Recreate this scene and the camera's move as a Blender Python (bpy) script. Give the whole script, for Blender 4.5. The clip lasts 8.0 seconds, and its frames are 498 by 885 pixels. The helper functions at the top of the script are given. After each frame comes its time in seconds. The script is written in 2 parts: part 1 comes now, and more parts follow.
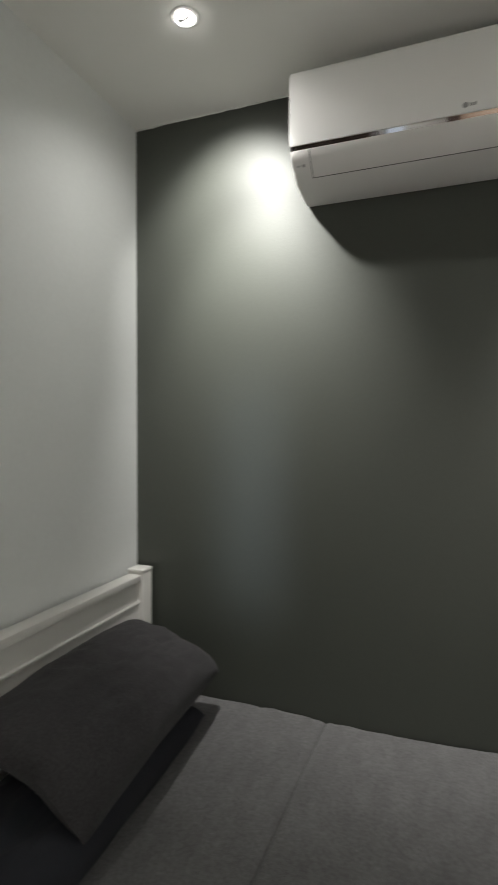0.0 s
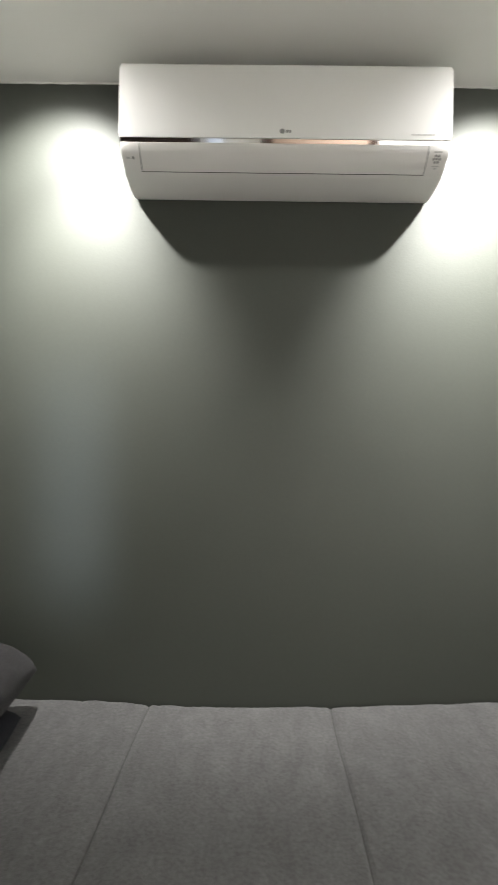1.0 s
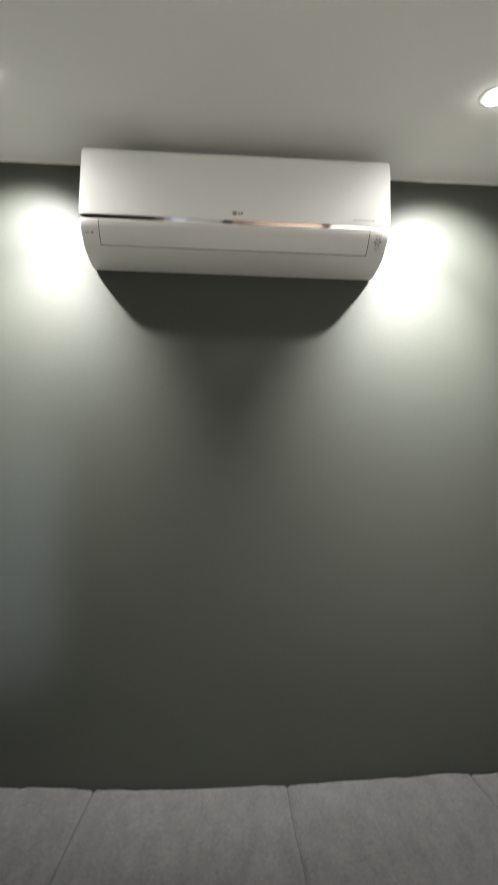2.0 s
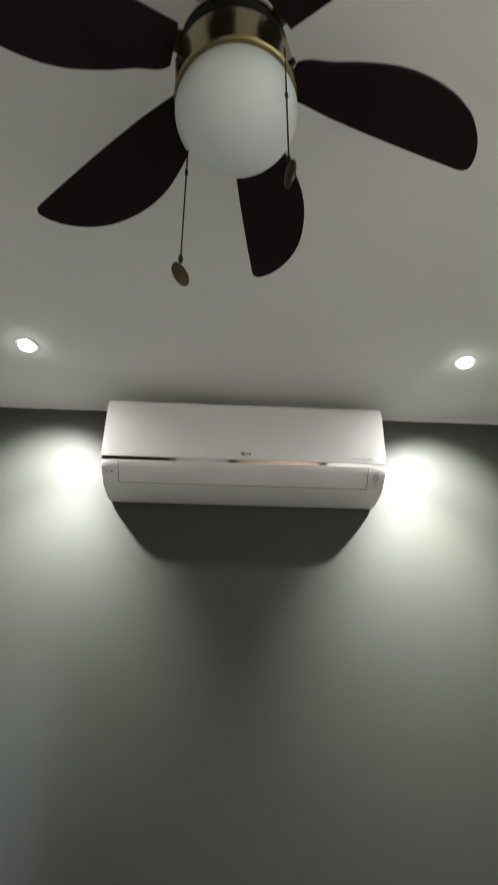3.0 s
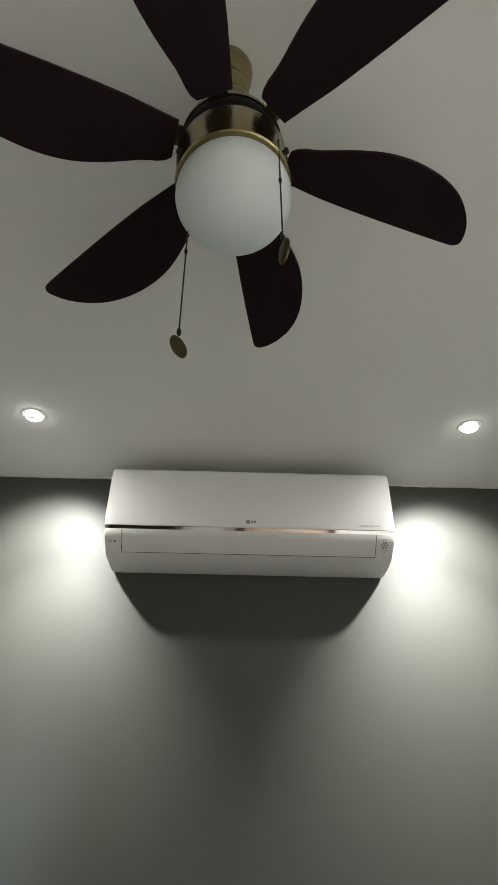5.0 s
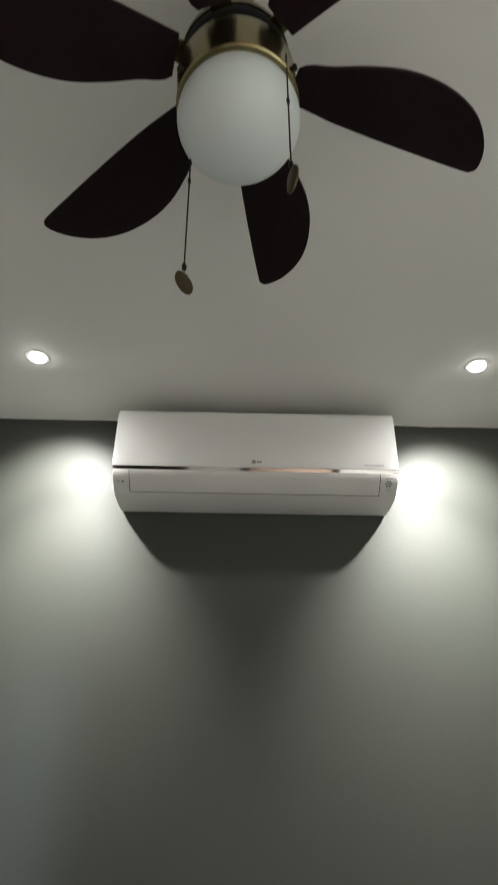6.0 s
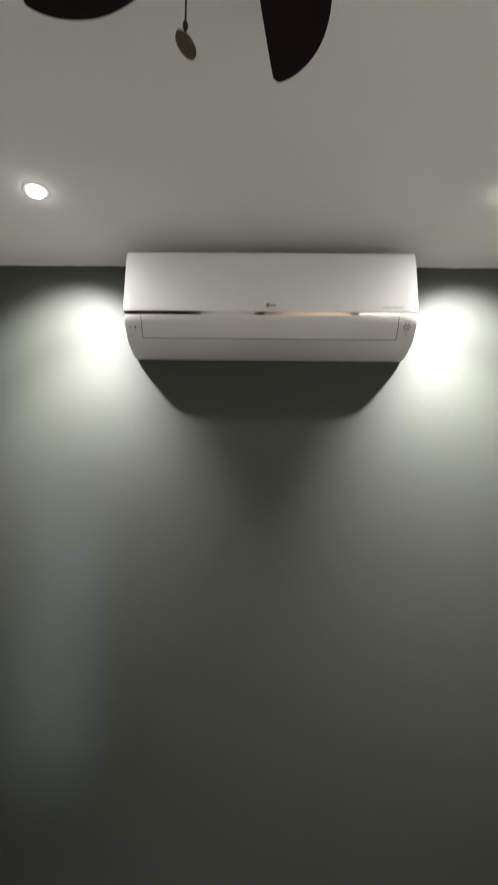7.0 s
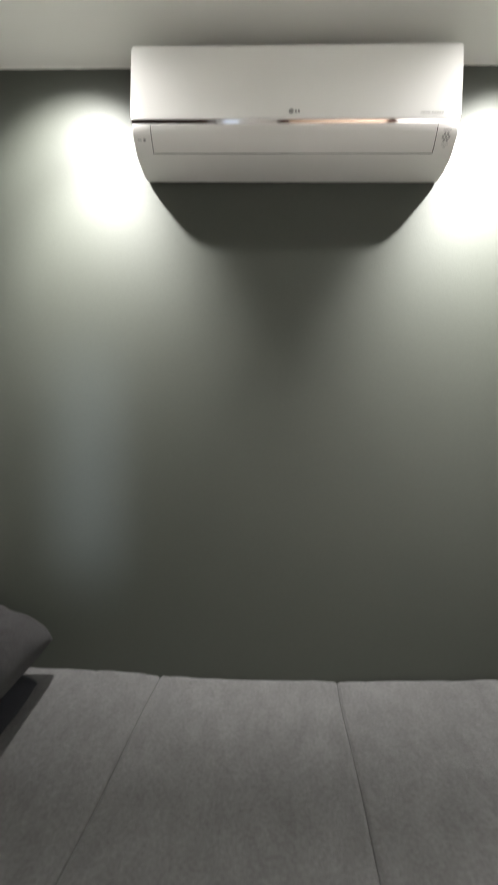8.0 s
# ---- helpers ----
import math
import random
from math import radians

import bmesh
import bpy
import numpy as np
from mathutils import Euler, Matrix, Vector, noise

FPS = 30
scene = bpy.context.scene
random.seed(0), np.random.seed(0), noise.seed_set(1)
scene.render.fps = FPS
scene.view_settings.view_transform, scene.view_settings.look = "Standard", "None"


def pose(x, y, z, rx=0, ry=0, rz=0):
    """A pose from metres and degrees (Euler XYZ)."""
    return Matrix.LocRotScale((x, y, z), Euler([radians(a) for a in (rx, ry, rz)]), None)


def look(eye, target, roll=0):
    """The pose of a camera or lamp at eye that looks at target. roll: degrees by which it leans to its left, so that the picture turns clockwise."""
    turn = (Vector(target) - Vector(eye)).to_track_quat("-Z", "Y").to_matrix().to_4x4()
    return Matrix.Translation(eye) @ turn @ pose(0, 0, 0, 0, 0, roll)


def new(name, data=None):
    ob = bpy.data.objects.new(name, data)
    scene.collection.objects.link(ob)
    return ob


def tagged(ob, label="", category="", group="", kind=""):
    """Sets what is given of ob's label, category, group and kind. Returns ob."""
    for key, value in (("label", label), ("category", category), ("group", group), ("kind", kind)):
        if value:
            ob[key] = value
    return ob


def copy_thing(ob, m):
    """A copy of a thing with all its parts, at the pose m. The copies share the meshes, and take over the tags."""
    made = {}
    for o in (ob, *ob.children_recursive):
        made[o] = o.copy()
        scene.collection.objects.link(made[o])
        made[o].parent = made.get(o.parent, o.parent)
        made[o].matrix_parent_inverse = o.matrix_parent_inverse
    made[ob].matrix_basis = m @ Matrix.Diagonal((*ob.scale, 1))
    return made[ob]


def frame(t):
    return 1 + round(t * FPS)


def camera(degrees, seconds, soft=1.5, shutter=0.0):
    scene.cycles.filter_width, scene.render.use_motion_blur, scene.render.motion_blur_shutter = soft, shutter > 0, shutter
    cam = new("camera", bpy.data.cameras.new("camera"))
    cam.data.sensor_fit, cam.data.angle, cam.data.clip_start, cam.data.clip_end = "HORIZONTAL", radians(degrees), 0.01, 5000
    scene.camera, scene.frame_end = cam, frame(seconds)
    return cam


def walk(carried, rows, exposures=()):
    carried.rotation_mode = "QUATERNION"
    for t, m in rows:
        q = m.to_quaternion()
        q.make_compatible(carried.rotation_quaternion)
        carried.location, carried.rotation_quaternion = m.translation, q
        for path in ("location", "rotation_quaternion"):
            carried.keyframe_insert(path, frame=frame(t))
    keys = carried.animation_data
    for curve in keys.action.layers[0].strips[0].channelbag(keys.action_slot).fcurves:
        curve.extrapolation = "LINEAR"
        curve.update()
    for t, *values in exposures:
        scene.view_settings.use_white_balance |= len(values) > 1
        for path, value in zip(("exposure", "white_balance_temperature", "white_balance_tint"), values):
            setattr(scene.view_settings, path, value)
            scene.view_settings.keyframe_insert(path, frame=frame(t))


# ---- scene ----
cam = camera(50.3, 8.0, soft=1.0, shutter=0.4)
PATH = [
    (0, (-0.036, -1.489, 1.383), (-0.739, 0.383, 1.341), 0.1),
    (0.3, (-0.051, -1.511, 1.396), (-0.489, 0.44, 1.348), 0.9),
    (0.5, (-0.057, -1.516, 1.384), (-0.36, 0.461, 1.353), 1.2),
    (1, (-0.057, -1.54, 1.37), (-0.083, 0.459, 1.317), 1.1),
    (1.2, (-0.06, -1.543, 1.361), (-0.003, 0.455, 1.305), 1.0),
    (2.3, (-0.02, -1.57, 1.419), (0.082, 0.394, 1.782), 0.9),
    (2.5, (-0.021, -1.587, 1.453), (0.065, 0.343, 1.969), 1.0),
    (3, (-0.042, -1.607, 1.473), (0.025, 0.195, 2.339), 1.0),
    (3.5, (-0.036, -1.601, 1.482), (0.013, 0.117, 2.505), 1.3),
    (4, (-0.035, -1.596, 1.481), (0.015, 0.079, 2.573), 1.0),
    (5.5, (-0.032, -1.603, 1.481), (-0.01, 0.095, 2.537), 0.9),
    (6, (-0.036, -1.601, 1.477), (-0.017, 0.19, 2.368), 0.8),
    (6.5, (-0.031, -1.574, 1.439), (-0.036, 0.304, 2.127), 0.8),
    (7, (-0.033, -1.577, 1.421), (-0.064, 0.379, 1.84), 0.8),
    (7.5, (-0.037, -1.562, 1.371), (-0.098, 0.428, 1.564), 0.9),
    (8, (-0.028, -1.569, 1.334), (-0.123, 0.427, 1.248), 1.3),
]
walk(cam, [(t, look(eye, target, roll)) for t, eye, target, roll in PATH],
     exposures=[(0, -0.31), (0.5, 0.27), (1, 0.4), (1.2, 0.4), (2.5, -0.03), (3.5, -0.13), (5.5, -0.13), (6.5, -0.19), (7, -0.07), (7.5, 0.25), (8, 0.42)])

# ---- world and lights ----
world = bpy.data.worlds.new("world")
scene.world = world
world.use_nodes = True
world.node_tree.nodes["Background"].inputs[0].default_value = (0.5, 0.6, 0.75, 1)
world.node_tree.nodes["Background"].inputs[1].default_value = 0.05

CEIL = 2.35
LEFT, RIGHT, BACK = -0.985, 1.45, -2.75
LAMP_X, LAMP_Y = 0.62, -0.364


def spot(name, eye, target, watts, angle, blend, radius, colour):
    data = bpy.data.lights.new(name, "SPOT")
    data.energy, data.spot_size, data.spot_blend, data.shadow_soft_size = watts, radians(angle), blend, radius
    data.color = colour
    ob = new(name, data)
    ob.matrix_world = look(eye, target)
    return ob


LAMP_COLOUR = (0.978, 0.964, 0.925)
for s, power in ((-1, 1.0), (1, 1.22)):
    eye = Vector((s * LAMP_X, LAMP_Y, CEIL - 0.028))
    spot("downlight_and_fill_beam", eye, eye + Vector((-0.12 * s, 0.45, -1)), 79 * power, 66, 1.0, 0.012, LAMP_COLOUR)
    spot("downlight_and_fill_beam", eye, eye + Vector((0, 1.0, -1)), 54 * power, 83, 1.0, 0.012, LAMP_COLOUR)
    spot("downlight_spill", eye, eye + Vector((0, 0.3, -1)), 10 * power, 156, 1.0, 0.016, LAMP_COLOUR)
# unseen rear fill lamps, added to brighten bed, floor and ceiling
for x, watts in ((-0.08, 35), (1.0, 335)):
    spot("downlight_and_fill_beam", (x, -2.2, CEIL - 0.019), (x, -2.2, 0), watts, 104, 0.8, 0.035, LAMP_COLOUR)

# cool narrow beam from behind, added to put the bluish streak on the wall
data = bpy.data.lights.new("streak_light", "AREA")
data.shape, data.size, data.size_y, data.energy, data.color = "RECTANGLE", 0.07, 0.72, 0.18, (0.74, 0.85, 1.0)
data.spread = radians(8)
new("streak_light", data).matrix_world = look((-0.385, BACK + 0.02, 1.26), (-0.60, 0, 1.20))


# ---- materials ----
def mat(name, colour, rough=0.6, metal=0.0, vary=0.06, scale=6.0, grain=0.0, grain_scale=300.0, bump=0.0, bump_scale=200.0, sheen=0.0, coat=0.0, spec=0.5, stretch=None):
    """A surface with slow stains (vary, scale), fine grain and relief."""
    m = bpy.data.materials.new(name)
    m.use_nodes = True
    nt = m.node_tree
    b = nt.nodes["Principled BSDF"]
    b.inputs["Roughness"].default_value = rough
    b.inputs["Metallic"].default_value = metal
    b.inputs["Specular IOR Level"].default_value = spec
    b.inputs["Sheen Weight"].default_value = sheen
    b.inputs["Coat Weight"].default_value = coat
    co = nt.nodes.new("ShaderNodeTexCoord")
    big = nt.nodes.new("ShaderNodeTexNoise")
    big.inputs["Scale"].default_value, big.inputs["Detail"].default_value = scale, 4
    if stretch:
        mp = nt.nodes.new("ShaderNodeMapping")
        mp.inputs["Scale"].default_value = stretch
        nt.links.new(co.outputs["Object"], mp.inputs["Vector"])
        nt.links.new(mp.outputs["Vector"], big.inputs["Vector"])
    else:
        nt.links.new(co.outputs["Object"], big.inputs["Vector"])
    mix = nt.nodes.new("ShaderNodeMix")
    mix.data_type = "RGBA"
    mix.inputs[6].default_value = (*[c * (1 - vary) for c in colour], 1)
    mix.inputs[7].default_value = (*[min(1, c * (1 + vary)) for c in colour], 1)
    nt.links.new(big.outputs["Fac"], mix.inputs[0])
    out = mix.outputs[2]
    if grain:
        fine = nt.nodes.new("ShaderNodeTexNoise")
        fine.inputs["Scale"].default_value, fine.inputs["Detail"].default_value = grain_scale, 3
        nt.links.new(co.outputs["Object"], fine.inputs["Vector"])
        ramp = nt.nodes.new("ShaderNodeMapRange")
        ramp.inputs[1].default_value, ramp.inputs[2].default_value = 0.3, 0.7
        ramp.inputs[3].default_value, ramp.inputs[4].default_value = 1 - grain, 1 + grain
        nt.links.new(fine.outputs["Fac"], ramp.inputs[0])
        mul = nt.nodes.new("ShaderNodeMix")
        mul.data_type, mul.blend_type = "RGBA", "MULTIPLY"
        mul.inputs[0].default_value = 1
        nt.links.new(out, mul.inputs[6])
        nt.links.new(ramp.outputs[0], mul.inputs[7])
        out = mul.outputs[2]
    nt.links.new(out, b.inputs["Base Color"])
    if bump:
        rel = nt.nodes.new("ShaderNodeTexNoise")
        rel.inputs["Scale"].default_value, rel.inputs["Detail"].default_value = bump_scale, 5
        nt.links.new(co.outputs["Object"], rel.inputs["Vector"])
        bn = nt.nodes.new("ShaderNodeBump")
        bn.inputs["Strength"].default_value, bn.inputs["Distance"].default_value = bump, 0.002
        nt.links.new(rel.outputs["Fac"], bn.inputs["Height"])
        nt.links.new(bn.outputs["Normal"], b.inputs["Normal"])
    return m


def glow(name, colour, strength):
    m = bpy.data.materials.new(name)
    m.use_nodes = True
    b = m.node_tree.nodes["Principled BSDF"]
    b.inputs["Emission Color"].default_value = (*colour, 1)
    b.inputs["Emission Strength"].default_value = strength
    return m


GREEN = mat("sage_green_paint", (0.0550, 0.0598, 0.0500), 0.5, vary=0.05, scale=2.5, grain=0.03, grain_scale=90, bump=0.12, bump_scale=160)
WHITE = mat("white_wall_paint", (0.70, 0.715, 0.70), 0.6, vary=0.03, scale=2.0, grain=0.015, grain_scale=90, bump=0.1, bump_scale=160)
CEILING = mat("white_ceiling_paint", (0.83, 0.82, 0.785), 0.75, vary=0.025, scale=1.5, bump=0.06, bump_scale=120)
FLOOR = mat("beige_floor_tile", (0.45, 0.44, 0.415), 0.35, vary=0.08, scale=4)
PLASTIC = mat("white_plastic", (0.84, 0.83, 0.815), 0.32, vary=0.012, scale=5)
PLASTIC_LOW = mat("white_plastic_matt", (0.76, 0.735, 0.72), 0.42, vary=0.015, scale=5)
DARK_GAP = mat("gap_shade", (0.03, 0.03, 0.03), 0.5)
ROTOR = mat("black_rotor", (0.008, 0.008, 0.008), 0.7, spec=0.15)
CHROME = mat("rose_chrome", (0.84, 0.79, 0.77), 0.05, metal=1.0, vary=0.05)
PRINT = mat("grey_print", (0.30, 0.29, 0.29), 0.5)
PRINT_FAINT = mat("faint_grey_print", (0.52, 0.51, 0.50), 0.5)
CAULK = mat("white_joint_paint", (0.72, 0.71, 0.68), 0.6, vary=0.1, scale=30)
BRASS = mat("antique_brass", (0.31, 0.26, 0.135), 0.27, metal=1.0, vary=0.18, scale=25, grain=0.08, grain_scale=200)
BLADE = mat("mahogany_blade", (0.011, 0.0036, 0.0048), 0.6, vary=0.3, scale=14, grain=0.2, grain_scale=120, spec=0.2)
OPAL = mat("opal_glass", (0.73, 0.79, 0.775), 0.30, vary=0.01)
CHAIN = mat("bronze_chain", (0.045, 0.038, 0.028), 0.4, metal=1.0)
PENDANT = mat("bronze_pendant", (0.085, 0.066, 0.036), 0.42, metal=0.9, vary=0.25, scale=60)
BEDWHITE = mat("white_bed_lacquer", (0.645, 0.63, 0.60), 0.38, vary=0.04, scale=8, bump=0.04, bump_scale=80)
COVER = mat("grey_fleece", (0.121, 0.119, 0.119), 0.95, vary=0.30, scale=14, stretch=(1.7, 0.6, 1), grain=0.17, grain_scale=120, bump=0.6, bump_scale=350, sheen=0.15, spec=0.2)
PILLOW = mat("charcoal_fleece", (0.047, 0.045, 0.047), 0.95, vary=0.12, scale=18, grain=0.22, grain_scale=190, bump=0.6, bump_scale=350, sheen=0.06, spec=0.15)
SHEET = mat("dark_navy_cotton", (0.011, 0.012, 0.017), 0.9, vary=0.1, scale=8, bump=0.2, bump_scale=300)
THREAD = mat("dark_grey_thread", (0.088, 0.088, 0.086), 0.95, vary=0.3, scale=60)
MATTRESS = mat("cream_ticking", (0.6, 0.57, 0.5), 0.9)
LENS = glow("lit_lens", (1.0, 0.98, 0.93), 22.0)
TRIM = mat("white_trim_ring", (0.78, 0.77, 0.75), 0.4)
WOOD = mat("peach_wood", (0.50, 0.385, 0.31), 0.4, vary=0.15, scale=5)
DARKWOOD = mat("dark_brown_wood", (0.05, 0.03, 0.025), 0.45, vary=0.2, scale=6)
STREAK_GLOW = glow("streak_glow", (0.55, 0.75, 1.0), 0.5)


# ---- mesh helpers ----
def link(name, bm, material, parent=None, label="", smooth=True):
    bmesh.ops.recalc_face_normals(bm, faces=bm.faces)
    me = bpy.data.meshes.new(name)
    bm.to_mesh(me)
    bm.free()
    me.materials.append(material)
    if smooth:
        me.shade_smooth()
        me.set_sharp_from_angle(angle=radians(38))
    ob = new(name, me)
    if parent is not None:
        ob.parent = parent
    if label:
        tagged(ob, label)
    return ob


def part(name, bm, material, parent, label=""):
    return link(name, bm, material, parent, label)


def box(x0, x1, y0, y1, z0, z1, bevel=0.0, seg=2, bm=None):
    bm = bm or bmesh.new()
    made = bmesh.ops.create_cube(bm, size=1)["verts"]
    for v in made:
        v.co = Vector((x0 + (v.co.x + 0.5) * (x1 - x0), y0 + (v.co.y + 0.5) * (y1 - y0), z0 + (v.co.z + 0.5) * (z1 - z0)))
    if bevel:
        edges = list({e for v in made for e in v.link_edges})
        bmesh.ops.bevel(bm, geom=edges, offset=bevel, segments=seg, affect="EDGES", profile=0.5)
    return bm


def lathe(profile, n=48, bm=None):
    """A body turned round z from (radius, z) pairs."""
    bm = bm or bmesh.new()
    rings = []
    for r, z in profile:
        if r < 1e-5:
            rings.append([bm.verts.new((0, 0, z))])
        else:
            rings.append([bm.verts.new((r * math.cos(2 * math.pi * k / n), r * math.sin(2 * math.pi * k / n), z)) for k in range(n)])
    for a, b in zip(rings, rings[1:]):
        for k in range(n):
            j = (k + 1) % n
            if len(a) == 1 and len(b) == 1:
                continue
            if len(a) == 1:
                bm.faces.new((a[0], b[k], b[j]))
            elif len(b) == 1:
                bm.faces.new((a[k], a[j], b[0]))
            else:
                bm.faces.new((a[k], a[j], b[j], b[k]))
    return bm


def extrude_x(profile, x0, x1, bevel=0.0, seg=3):
    """A closed (y, z) outline drawn out along x, with its end rims rounded."""
    bm = bmesh.new()
    a = [bm.verts.new((x0, y, z)) for y, z in profile]
    b = [bm.verts.new((x1, y, z)) for y, z in profile]
    n = len(a)
    caps = [bm.faces.new(a), bm.faces.new(b[::-1])]
    for k in range(n):
        bm.faces.new((a[k], b[k], b[(k + 1) % n], a[(k + 1) % n]))
    if bevel:
        edges = list({e for f in caps for e in f.edges})
        bmesh.ops.bevel(bm, geom=edges, offset=bevel, segments=seg, affect="EDGES", profile=0.5)
    return bm


def empty(name, x, y, z):
    ob = new(name)
    ob.location = (x, y, z)
    ob.empty_display_size = 0.05
    return ob


# ---- the room ----
def wall(name, label, material, *size):
    return tagged(link(name, box(*size), material, smooth=False), label, "wall", kind="structure")


tagged(link("floor", box(LEFT - 0.1, RIGHT + 0.1, BACK - 0.1, 0.1, -0.1, 0), FLOOR, smooth=False), "plain beige tiled bedroom floor", "floor", kind="structure")
tagged(link("ceiling", box(LEFT - 0.1, RIGHT + 0.1, BACK - 0.1, 0.1, CEIL, CEIL + 0.1), CEILING, smooth=False), "smooth white painted bedroom ceiling", "ceiling", kind="structure")
wall("wall_north", "dark sage green painted accent wall", GREEN, LEFT - 0.1, RIGHT + 0.1, 0, 0.1, 0, CEIL)
wall("wall_west", "smooth white painted wall behind the headboard", WHITE, LEFT - 0.1, LEFT, BACK - 0.1, 0, 0, CEIL)
wall("wall_east", "plain white painted bedroom wall", WHITE, RIGHT, RIGHT + 0.1, BACK - 0.1, 0, 0, CEIL)
wall("wall_south", "plain white painted bedroom wall", WHITE, LEFT, RIGHT, BACK - 0.1, BACK, 0, CEIL)

# uneven bead of ceiling paint along the green wall
bm = bmesh.new()
prev = None
for k in range(121):
    x = LEFT + (RIGHT - LEFT) * k / 120
    d = 0.0035 + 0.003 * noise.noise((x * 9, 0, 0)) + 0.002 * noise.noise((x * 31, 5, 0))
    row = [bm.verts.new((x, 0.002, CEIL - d)), bm.verts.new((x, -0.002, CEIL - d)), bm.verts.new((x, -0.004, CEIL + 0.002)), bm.verts.new((x, 0.002, CEIL + 0.002))]
    if prev:
        for j in range(4):
            bm.faces.new((prev[j], row[j], row[(j + 1) % 4], prev[(j + 1) % 4]))
    prev = row
tagged(link("trim", bm, CAULK), "thin uneven white paint bead at the ceiling", "trim", kind="structure")


# ---- downlights ----
def downlight(x, y):
    root = empty("downlight", x, y, CEIL)
    part("trim_ring", lathe([(0.0245, -0.0005), (0.0335, -0.0005), (0.0343, -0.0012), (0.033, -0.0021), (0.0245, -0.0021), (0.0245, -0.0005)]), TRIM, root, "white trim ring")
    part("reflector", lathe([(0.0, -0.0012), (0.0244, -0.0012), (0.0244, -0.002), (0.023, -0.0016), (0.0, -0.0016)]), TRIM, root, "bright reflector")
    eye = part("gimbal", lathe([(0.0232, -0.0018), (0.0242, -0.0018), (0.0242, -0.0032), (0.0232, -0.0032), (0.0232, -0.0018)]), TRIM, root)
    part("lens", lathe([(0.0231, -0.003)] + [(0.0231 * math.cos(radians(9 * k)) if k < 10 else 0.0, -0.003 - 0.0125 * math.sin(radians(9 * k))) for k in range(1, 11)]), LENS, eye, "lit white lens")
    # added bar, stands for the grey edge of the tilted gimbal ring
    bar, last = bmesh.new(), None
    for k in range(13):
        x = 0.0195 * (k / 6 - 1)
        z = -0.003 - 0.0125 * math.sqrt(max(0.0, 1 - (x * x + 0.00013) / 0.0231 ** 2))
        row = [bar.verts.new((x, y, z - d)) for y, d in ((-0.0140, -0.002), (-0.0140, 0.0014), (-0.0085, 0.0014), (-0.0085, -0.002))]
        for j in range(4 if last else 0):
            bar.faces.new((last[j], row[j], row[(j + 1) % 4], last[(j + 1) % 4]))
        last = row
    part("rim_line", bar, PRINT_FAINT, eye, "thin grey bar standing for the gimbal rim")
    eye.rotation_euler = (radians(5), 0, 0)
    return tagged(root, "small round recessed downlight, lit, in the ceiling, rear pair added", "downlight", group="ceiling downlights")


first = downlight(-LAMP_X, LAMP_Y)
copy_thing(first, pose(LAMP_X, LAMP_Y, CEIL))
# added fittings for the two unseen rear fill lamps
copy_thing(first, pose(-0.08, -2.2, CEIL, 0, 0, 180))
copy_thing(first, pose(1.0, -2.2, CEIL, 0, 0, 180))


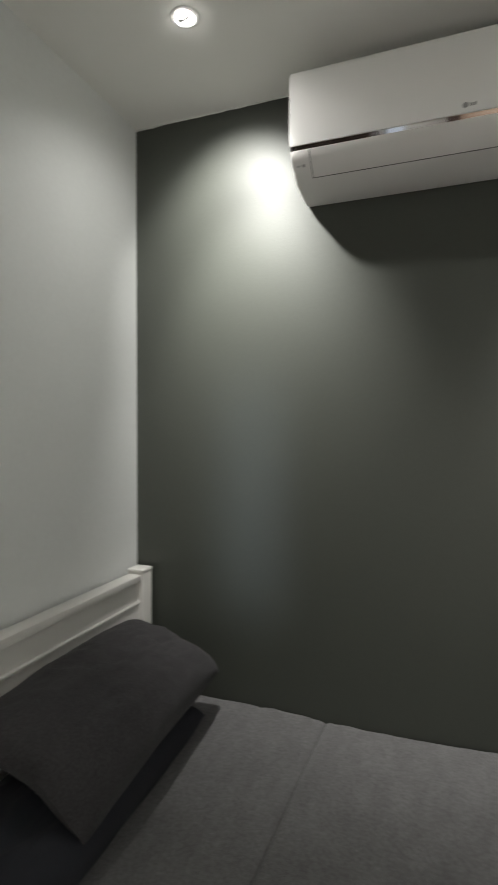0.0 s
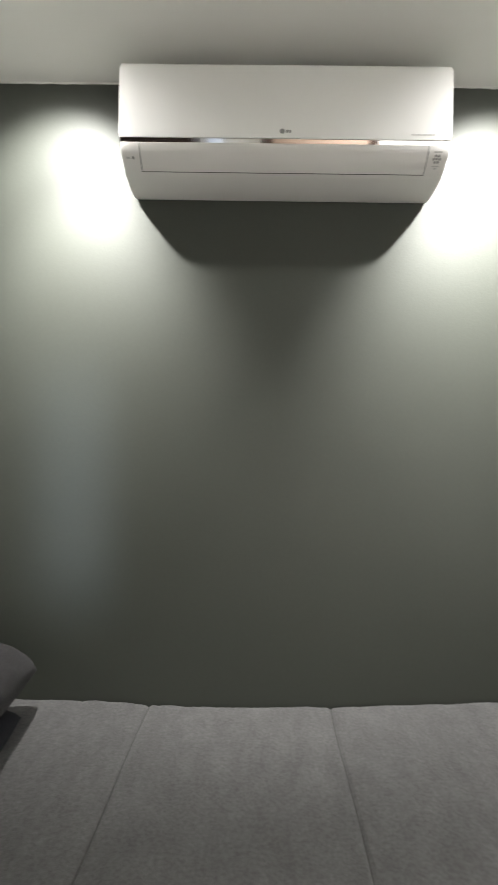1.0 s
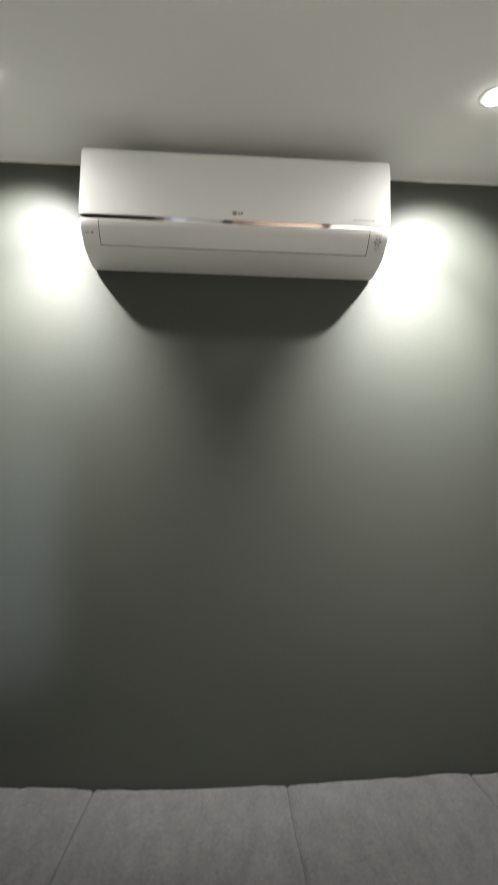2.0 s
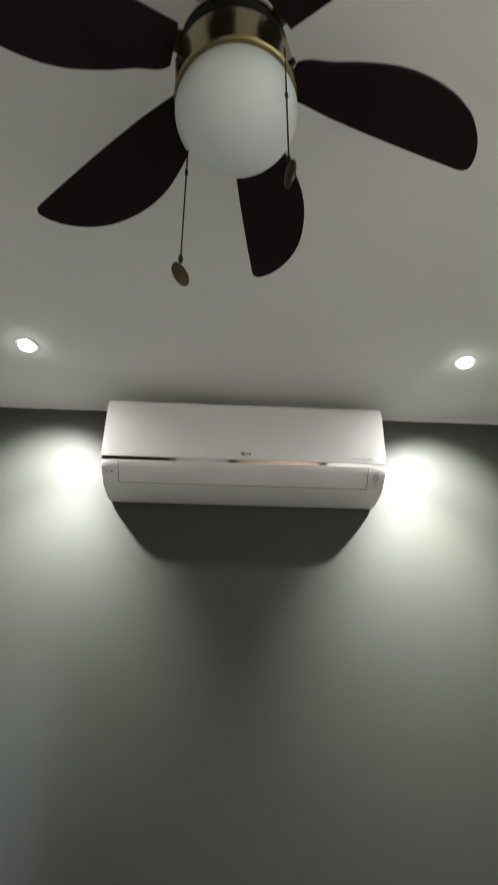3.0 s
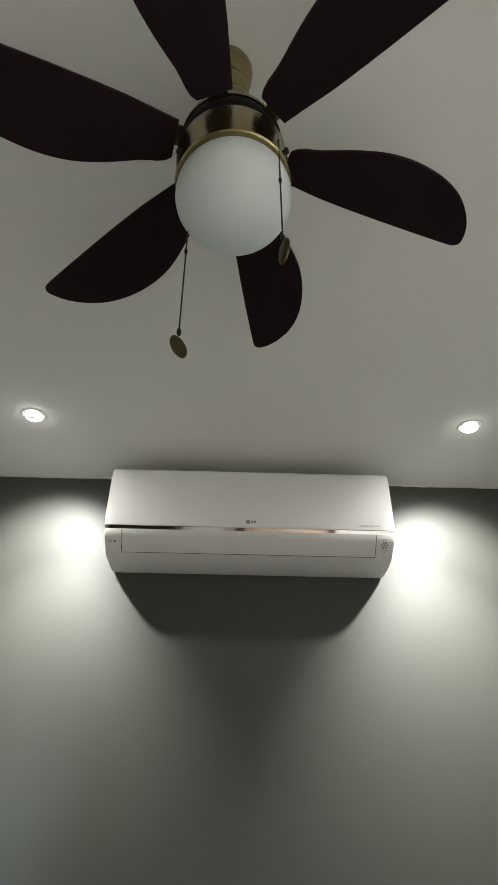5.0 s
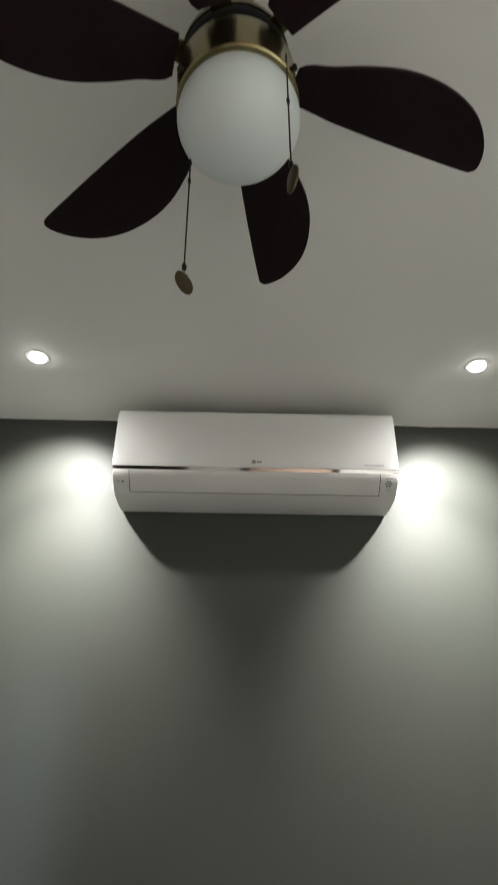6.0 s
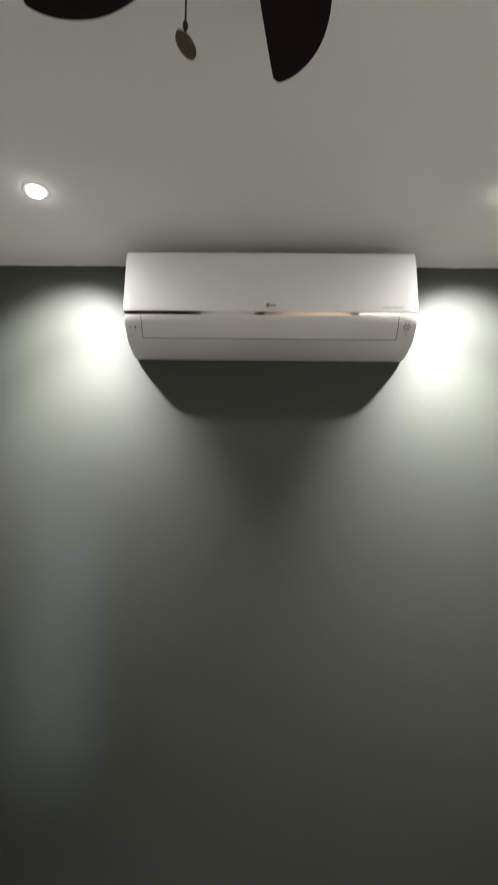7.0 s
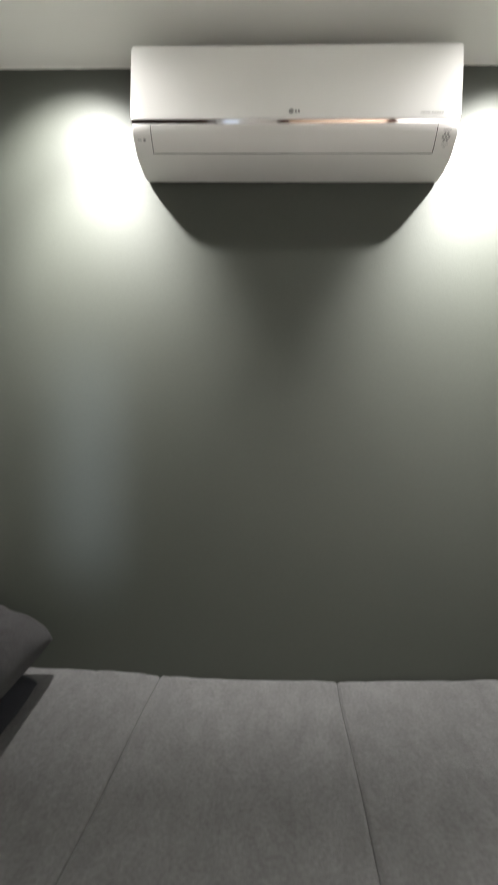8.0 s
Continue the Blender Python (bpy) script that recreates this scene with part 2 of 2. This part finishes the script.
# ---- air conditioner ----
def air_conditioner():
    root = empty("air_conditioner", 0, 0, 2.02)
    top, mid = 2.288 - 2.02, 2.09 - 2.02
    # rear casing and rounded lower front, in heights above the base
    curve = [(-0.1855, 0.066), (-0.1815, 0.056), (-0.1755, 0.0495), (-0.168, 0.041), (-0.156, 0.0275), (-0.140, 0.0165), (-0.122, 0.0115), (-0.09, 0.006), (-0.058, 0.001), (-0.02, 0.0)]
    low = [(-0.004, top - 0.012), (-0.168, top - 0.012), (-0.176, top - 0.03), (-0.176, mid + 0.014), (-0.1765, mid - 0.001), (-0.1855, mid - 0.002)]
    low += curve + [(-0.004, 0.001)]
    part("body", extrude_x(low, -0.4145, 0.4145, 0.004, 3), PLASTIC_LOW, root)
    # front panel with a rolled top edge
    pan = [(-0.02, top - 0.003), (-0.1, top)]
    for k in range(7):
        a = radians(90 * k / 6)
        pan.append((-0.172 - 0.014 * math.sin(a), top - 0.014 + 0.014 * math.cos(a)))
    pan += [(-0.188, top - 0.08), (-0.188, mid + 0.026), (-0.1865, mid + 0.0105), (-0.1775, mid + 0.0095), (-0.1775, top - 0.026), (-0.166, top - 0.0115), (-0.02, top - 0.0115)]
    part("front_panel", extrude_x(pan, -0.4185, 0.4185, 0.006, 4), PLASTIC, root, "glossy white front panel")
    # mirror strip leaning downwards
    strip = [(-0.1772, mid - 0.0005), (-0.1805, mid - 0.0005), (-0.1850, mid + 0.009), (-0.1772, mid + 0.009)]
    part("trim_strip", extrude_x(strip, -0.4165, 0.4165), CHROME, root, "polished rose chrome strip")
    # air flap, following the curve
    outer = [(-0.1866, mid - 0.005)] + [(y - 0.0011, z - 0.0006) for y, z in curve[:6]]
    inner = [(y + 0.004, z + 0.001) for y, z in reversed(outer)]
    part("air_flap", extrude_x(outer + inner, -0.366, 0.362, 0.0008, 2), PLASTIC_LOW, root, "closed white air flap")
    # dark sliver behind the flap, the gap's shade put in as colour
    shade = [(y + 0.0007, z + 0.0003) for y, z in outer]
    shade.append((shade[-1][0] + 0.0018, shade[-1][1] - 0.0008))
    part("flap_gap", extrude_x(shade + [(y + 0.004, z + 0.001) for y, z in reversed(shade)], -0.3678, 0.3638), DARK_GAP, root)
    # printed marks
    logo = bmesh.new()
    bmesh.ops.create_circle(logo, cap_ends=True, segments=20, radius=0.0065, matrix=pose(-0.006, -0.1884, 2.117 - 2.02, 90))
    part("round_mark", logo, PRINT, root)
    for x in (0.003, 0.0105):
        part("lettering", box(x, x + 0.0058, -0.1884, -0.1880, 0.0935, 0.1005), PRINT, root)
    for k in range(9):
        x = 0.318 + 0.0062 * k + (0.003 if k > 3 else 0)
        part("lettering", box(x, x + 0.0042, -0.18835, -0.1880, 0.0905, 0.0945), PRINT_FAINT, root)
    def on_curve(z):
        for (y0, z0), (y1, z1) in zip(curve, curve[1:]):
            if z1 <= z <= z0:
                return y0 + (y1 - y0) * (z0 - z) / (z0 - z1) - 0.0006
        return curve[0][0] - 0.0006

    def mark(name, shape, material):
        bm = bmesh.new()
        bm.faces.new([bm.verts.new((x, on_curve(z), z)) for x, z in shape])
        part(name, bm, material, root)

    def disc(x, z, r):
        return [(x + r * math.cos(a * math.pi / 6), z + 0.85 * r * math.sin(a * math.pi / 6)) for a in range(12)]

    for k in range(7):
        r = 0.0076 if k < 6 else 0
        mark("snowflake_dot", disc(0.388 + r * math.cos(k * math.pi / 3), 0.042 + 0.85 * r * math.sin(k * math.pi / 3), 0.0031), PRINT)
    for x0, x1, z0, z1 in ((0.378, 0.398, 0.0530, 0.0553), (0.379, 0.397, 0.0285, 0.0305), (0.385, 0.392, 0.0245, 0.0265), (-0.404, -0.394, 0.0360, 0.0395)):
        mark("lettering", [(x0, z0), (x1, z0), (x1, z1), (x0, z1)], PRINT_FAINT)
    mark("round_mark", disc(-0.386, 0.0377, 0.0036), PRINT)
    return tagged(root, "white wall-mounted split air conditioner with a rose chrome strip", "air conditioner")


air_conditioner()

# ---- ceiling fan ----
FAN_X, FAN_Y, FAN_TURN = -0.066, -1.243, 17.0


def blade_mesh():
    """One scimitar blade along +x, 5 mm thick, from below its straight edge on +y."""
    edge = [(0.068, 0.020), (0.13, 0.030), (0.20, 0.037), (0.27, 0.042), (0.32, 0.045), (0.353, 0.046), (0.3585, 0.041)]
    edge += [(0.3575, 0.030), (0.352, 0.014), (0.341, -0.005), (0.322, -0.027), (0.296, -0.047), (0.262, -0.062), (0.222, -0.070), (0.182, -0.069), (0.142, -0.058), (0.105, -0.043), (0.068, -0.028)]
    fine = []
    for k in range(len(edge)):
        p = [Vector(edge[(k + d) % len(edge)]) for d in (-1, 0, 1, 2)]
        sharp = k in (0, 5, len(edge) - 1)
        for t in (0,) if sharp else (0, 0.25, 0.5, 0.75):
            fine.append(0.5 * (2 * p[1] + (p[2] - p[0]) * t + (2 * p[0] - 5 * p[1] + 4 * p[2] - p[3]) * t * t + (3 * p[1] - p[0] - 3 * p[2] + p[3]) * t ** 3))
    edge = [Vector((p.x * 1.035, p.y * 0.9)) for p in fine]
    bm = bmesh.new()
    low = [bm.verts.new((x, y, -0.0025)) for x, y in edge]
    high = [bm.verts.new((x, y, 0.0025)) for x, y in edge]
    bm.faces.new(low[::-1])
    bm.faces.new(high)
    for k in range(len(edge)):
        j = (k + 1) % len(edge)
        bm.faces.new((low[k], low[j], high[j], high[k]))
    bmesh.ops.bevel(bm, geom=[e for e in bm.edges if abs(e.verts[0].co.z - e.verts[1].co.z) < 1e-4], offset=0.001, segments=1, affect="EDGES")
    return bm


def pull_chain(root, x, y, z0, z1, lean_x, lean_y, turn, lean):
    """A beaded chain from z0 down to z1 with an oval pendant."""
    bm = bmesh.new()
    n = int((z0 - z1) / 0.0026)
    for k in range(n + 1):
        t = k / n
        bmesh.ops.create_icosphere(bm, subdivisions=1, radius=0.0011, matrix=Matrix.Translation((x + lean_x * t, y + lean_y * t, z0 + (z1 - z0) * t)))
    ob = part("pull_chain", bm, CHAIN, root, "thin beaded bronze pull chain")
    for t, rad in ((0.45, 0.0019), (0.985, 0.0024)):
        joint = lathe([(0.0, 0.005), (rad * 0.6, 0.0045), (rad, 0.002), (rad, -0.002), (rad * 0.6, -0.0045), (0.0, -0.005)], 12)
        bmesh.ops.translate(joint, vec=(x + lean_x * t, y + lean_y * t, z0 + (z1 - z0) * t), verts=joint.verts)
        part("connector", joint, CHAIN, ob)
    bm = lathe([(0.0001, 0.0022), (0.006, 0.0022), (0.0078, 0.001), (0.0078, -0.001), (0.006, -0.0022), (0.0001, -0.0022)], 24)
    bmesh.ops.scale(bm, vec=(1.0, 1.75, 1.0), verts=bm.verts)
    bmesh.ops.rotate(bm, matrix=Euler((radians(90), radians(lean), radians(turn))).to_matrix(), verts=bm.verts)
    bmesh.ops.translate(bm, vec=(x + lean_x, y + lean_y, z1 - 0.016), verts=bm.verts)
    part("pendant", bm, PENDANT, ob, "oval bronze pendant")


def ceiling_fan():
    root = empty("ceiling_fan", FAN_X, FAN_Y, CEIL)
    part("canopy", lathe([(0.0, 0.002), (0.034, 0.002), (0.036, -0.006), (0.034, -0.020), (0.028, -0.032), (0.022, -0.040), (0.0, -0.040)]), BRASS, root)
    part("neck", lathe([(0.0, -0.036), (0.022, -0.036), (0.027, -0.046), (0.0285, -0.056), (0.026, -0.066), (0.020, -0.073), (0.019, -0.079), (0.025, -0.086), (0.030, -0.096), (0.031, -0.106), (0.029, -0.115), (0.029, -0.14), (0.0, -0.14)]), BRASS, root, "ridged brass neck")
    part("motor_housing", lathe([(0.0, -0.128), (0.030, -0.128), (0.034, -0.140), (0.043, -0.155), (0.055, -0.172), (0.063, -0.186), (0.064, -0.194), (0.0, -0.194)]), BRASS, root)
    part("flywheel", lathe([(0.0, -0.193), (0.060, -0.193), (0.063, -0.197), (0.063, -0.218), (0.060, -0.2225), (0.0, -0.2225)]), ROTOR, root, "black rotor disc")
    part("light_fitter", lathe([(0.0, -0.222), (0.060, -0.222), (0.0665, -0.2245), (0.068, -0.229), (0.068, -0.2745), (0.0688, -0.2755), (0.0688, -0.278), (0.067, -0.2795), (0.0, -0.2795)]), BRASS, root, "brushed antique brass light ring")
    globe = [(0.060, -0.268)]
    for k in range(1, 22):
        a = radians(62 - 152 * k / 21)
        globe.append((0.0675 * math.cos(a) if k < 21 else 0.0, -0.300 + 0.0525 * math.sin(a)))
    globe[0] = (0.0675 * math.cos(radians(62)), -0.300 + 0.0525 * math.sin(radians(62)))
    for k in range(3):
        screw = lathe([(0.0, 0.0), (0.0028, 0.0), (0.0028, 0.002), (0.0038, 0.002), (0.0038, 0.005), (0.003, 0.0058), (0.0, 0.0058)], 16)
        bmesh.ops.transform(screw, matrix=pose(0, 0, -0.262, 0, 0, 210 + 120 * k) @ pose(0.0675, 0, 0, 0, 90, 0), verts=screw.verts)
        part("thumbscrew", screw, CHAIN, root, "small dark thumbscrew")
    part("globe", lathe(globe, 64), OPAL, root, "unlit opal glass globe")
    me = None
    for k in range(6):
        b = part("blade", blade_mesh(), BLADE, root) if me is None else new("blade", me)
        me = b.data
        b.parent = root
        b.matrix_local = pose(0, 0, -0.2045, 0, 0, FAN_TURN + 60 * k) @ pose(0, 0, 0, 9, 0, 0)
        arm = box(0.055, 0.105, -0.012, 0.012, 0.0025, 0.006, 0.001)
        part("blade_bracket", arm, BRASS, b)
    pull_chain(root, -0.052, 0.026, -0.255, -0.489, -0.009, -0.006, 25, -24)
    pull_chain(root, 0.052, -0.044, -0.255, -0.438, -0.010, -0.008, -62, 20)
    root.rotation_euler = (radians(1.5), radians(-3.4), 0)
    return tagged(root, "six-blade ceiling fan with dark mahogany blades and antique brass", "ceiling fan")


ceiling_fan()

# ---- bed ----
BED_Y0, BED_Y1, BED_X1 = -1.43, -0.014, 1.08


def headboard_bed():
    root = empty("bed", LEFT + 0.04, -0.72, 0)
    ox, oy = LEFT + 0.04, -0.72

    def piece(name, *s, bevel=0.003, label=""):
        bm = box(*s, bevel)
        bmesh.ops.translate(bm, vec=(-ox, -oy, 0), verts=bm.verts)
        return part(name, bm, BEDWHITE, root, label)

    for y in (-0.02, BED_Y0 - 0.01):
        post = piece("post", -0.972, -0.918, y - 0.054, y, 0.0, 0.943, bevel=0.003)
        bm = box(-0.974, -0.9165, y - 0.056, y + 0.002, 0.942, 0.953, 0.003, 3)
        bmesh.ops.translate(bm, vec=(-ox, -oy, 0), verts=bm.verts)
        part("post_cap", bm, BEDWHITE, post)
    y0, y1 = BED_Y0 - 0.01, -0.074
    piece("top_rail", -0.970, -0.922, y0, y1, 0.916, 0.938, bevel=0.003)
    piece("panel", -0.962, -0.934, y0, y1, 0.60, 0.915, bevel=0.001)
    piece("moulding", -0.958, -0.927, y0, y1, 0.846, 0.854, bevel=0.002)
    piece("lower_panel", -0.960, -0.931, y0, y1, 0.40, 0.845, bevel=0.001)
    for y in (-0.045, BED_Y0 + 0.005):
        piece("side_rail", -0.918, BED_X1, y - 0.02, y + 0.005, 0.18, 0.32)
    for y in (-0.07, BED_Y0 + 0.01):
        piece("leg", BED_X1 - 0.06, BED_X1, y, y + 0.05, 0.0, 0.2)
    piece("slat_base", -0.918, BED_X1, BED_Y0 + 0.02, -0.075, 0.24, 0.27)
    return tagged(root, "white lacquered wooden bed with a panelled headboard", "bed")


headboard_bed()
mattress = link("mattress", box(-0.916, BED_X1 - 0.02, BED_Y0 + 0.03, -0.045, 0.27, 0.525, 0.04, 4), MATTRESS)
tagged(mattress, "thick mattress lying hidden under the grey coverlet", "mattress")

SEAMS = (-0.352, 0.176, 0.70)


def seam_x(s, y):
    return s + (0.026 if s < 0 else 0.010) * y + 0.006 * noise.noise((y * 3, s, 0))


def cover_height(x, y):
    z = 0.563 + 0.026 * max(0.0, min(1.0, (x - 0.1) / 0.5)) - 0.006 * math.exp(-((x + 0.15) / 0.3) ** 2)
    z += 0.007 * noise.noise((x * 3.1, y * 2.2, 0.3)) + 0.003 * noise.noise((x * 9, y * 5, 1.7))
    for s in SEAMS:
        off = x - seam_x(s, y)
        z -= 0.005 * math.exp(-(off / 0.005) ** 2)
        z += 0.004 * (1 - math.exp(-(off / 0.05) ** 2)) - 0.004
    off = x + 0.555 - 0.28 * -y
    z -= 0.003 * math.exp(-(off / 0.008) ** 2) * max(0.0, 1 + y * 1.6)
    return z


bm = bmesh.new()
cols = [-0.914 + (BED_X1 + 0.914) * i / 700 for i in range(701)]
rows = []
N = 110
for j in range(N + 1):
    y = BED_Y0 + (BED_Y1 - BED_Y0) * j / N
    rows.append((y, 0.0, 1.0))
line = [(BED_Y0 - 0.012, -0.30), (BED_Y0 - 0.012, -0.12), (BED_Y0 - 0.010, -0.03), (BED_Y0 - 0.004, -0.010)]
line += [(y, 0.0) for y, _, _ in rows]
line += [(BED_Y1 + 0.005, -0.004), (BED_Y1 + 0.009, -0.013), (BED_Y1 + 0.010, -0.04), (BED_Y1 + 0.010, -0.15), (BED_Y1 + 0.010, -0.25)]
prev = None
for x in cols:
    wob = 0.003 * noise.noise((x * 14, 2, 2)) + 0.0015 * noise.noise((x * 60, 2, 2))
    row = [bm.verts.new((x, min(y + (wob if y > BED_Y1 - 0.02 else 0), -0.0015), cover_height(x, y) + dz + (wob if y > BED_Y1 - 0.005 else 0))) for y, dz in line]
    if prev:
        for j in range(len(row) - 1):
            bm.faces.new((prev[j], row[j], row[j + 1], prev[j + 1]))
    prev = row
# foot end hangs down
foot = [bm.verts.new((BED_X1 + 0.006, v.co.y, min(v.co.z, 0.57) - 0.25)) for v in prev]
for j in range(len(prev) - 1):
    bm.faces.new((prev[j], foot[j], foot[j + 1], prev[j + 1]))
cover = link("coverlet", bm, COVER)
tagged(cover, "grey fleece coverlet with stitched seams spread over the bed", "coverlet")
for s in SEAMS:
    bm = bmesh.new()
    prev = None
    for k in range(141):
        y = BED_Y0 + (BED_Y1 - BED_Y0) * k / 140
        x, wide = seam_x(s, y), 0.0016 + 0.0006 * noise.noise((y * 40, s, 3))
        z = cover_height(x, y) + 0.0006
        row = [bm.verts.new((x - wide, y, z)), bm.verts.new((x, y, z + 0.0012)), bm.verts.new((x + wide, y, z))]
        if prev:
            for j in range(2):
                bm.faces.new((prev[j], prev[j + 1], row[j + 1], row[j]))
        prev = row
    part("seam", bm, THREAD, cover, "dark grey stitched seam")
thick = cover.modifiers.new("thickness", "SOLIDIFY")
thick.thickness, thick.offset = 0.004, -1


def pillow(name, material, lx, ly, thick, m, seed, label, droop=0.0):
    """A stuffed cushion with pinched corners and soft dents."""
    bm = bmesh.new()
    n = 60
    for side in (1, -1):
        grid = []
        for i in range(n + 1):
            line = []
            for j in range(n + 1):
                u, v = 2 * i / n - 1, 2 * j / n - 1
                h = max(0.0, (1 - abs(u) ** 3.0)) ** 0.5 * max(0.0, (1 - abs(v) ** 3.0)) ** 0.5
                pinch = 1 - 0.07 * (1 - abs(u) ** 2) * abs(v) ** 4
                pinch2 = 1 - 0.07 * (1 - abs(v) ** 2) * abs(u) ** 4
                round_off = 1 - 0.06 * (u * v) ** 4
                x, y = u * lx / 2 * pinch2 * round_off, v * ly / 2 * pinch * round_off
                w = droop * max(0.0, u) ** 1.5 * max(0.0, -v) ** 1.5
                x, y = x - 0.15 * w, y + 0.5 * w
                sag = -w - 0.012 * max(0.0, u) ** 3 + 0.006 * noise.noise((u * 2.5, v * 2.5 + seed, 4))
                dent = 1 + 0.16 * noise.noise((u * 1.7 + seed, v * 1.9, side)) + 0.12 * noise.noise((u * 3.4 + seed, v * 5, side)) + 0.06 * noise.noise((u * 9, v * 11, side + seed))
                line.append(bm.verts.new((x, y, side * thick / 2 * h * dent + sag)))
            grid.append(line)
        for i in range(n):
            for j in range(n):
                bm.faces.new((grid[i][j], grid[i + 1][j], grid[i + 1][j + 1], grid[i][j + 1]))
    bmesh.ops.remove_doubles(bm, verts=bm.verts, dist=0.0006)
    ob = link(name, bm, material)
    ob.matrix_world = m
    return tagged(ob, label, "pillow", group="pillows on the bed")


# long and near black, so it also gives the shade under the top pillow
pillow("pillow", SHEET, 0.29, 0.80, 0.125, pose(-0.775, -0.57, 0.624, 0, 3, 2), 3.0, "dark navy pillow lying flat under the charcoal pillow, doubling as its shade")
pillow("pillow", PILLOW, 0.335, 0.72, 0.15, pose(-0.775, -0.422, 0.759, -2.5, 19, 4), 7.0, "charcoal fleece pillow leaning on the white headboard", 0.075)

# ---- behind the camera, unseen and added ----
# added glowing pane where the streak beam starts, no known opening
tagged(link("glow_pane", box(-0.44, -0.33, BACK + 0.001, BACK + 0.012, 0.92, 1.70, 0.002), STREAK_GLOW), "narrow glowing pane, unseen, added behind the wall streak light", "window", kind="structure")
# added door, gives the chrome strip its peach and dark reflections
door = tagged(link("reflected_door", box(0.02, 0.70, BACK + 0.002, BACK + 0.035, 0.004, 2.02, 0.003), WOOD), "light peach wooden door, closed, unseen, added for strip reflections", "door", kind="structure")
for x0, x1, z0, z1 in ((-0.06, 0.018, 0.0, 2.022), (0.702, 0.76, 0.0, 2.022), (-0.06, 0.76, 2.024, 2.09)):
    part("door_frame", box(x0, x1, BACK + 0.001, BACK + 0.055, z0, z1, 0.003), DARKWOOD, door, "dark brown door frame")
part("door_handle", box(0.06, 0.17, BACK + 0.05, BACK + 0.065, 0.99, 1.01, 0.005), CHAIN, door)
part("door_rosette", box(0.065, 0.085, BACK + 0.034, BACK + 0.056, 0.985, 1.015, 0.003), CHAIN, door)


# added and unseen, darkens the left end of the strip's reflection
def wardrobe():
    root = empty("wardrobe", -0.735, -2.5, 0)
    part("carcass", box(-0.24, 0.24, -0.24, 0.22, 0.0, 2.0, 0.004), DARKWOOD, root)
    for s in (-1, 1):
        leaf = part("door", box(min(0.002 * s, 0.236 * s), max(0.002 * s, 0.236 * s), 0.222, 0.24, 0.06, 1.97, 0.003), DARKWOOD, root)
        part("handle", box(s * 0.03 - 0.006, s * 0.03 + 0.006, 0.241, 0.262, 0.95, 1.10, 0.004), CHAIN, leaf)
    return tagged(root, "tall dark brown two-door wardrobe by the rear wall, unseen, added for strip reflections", "wardrobe")


wardrobe()
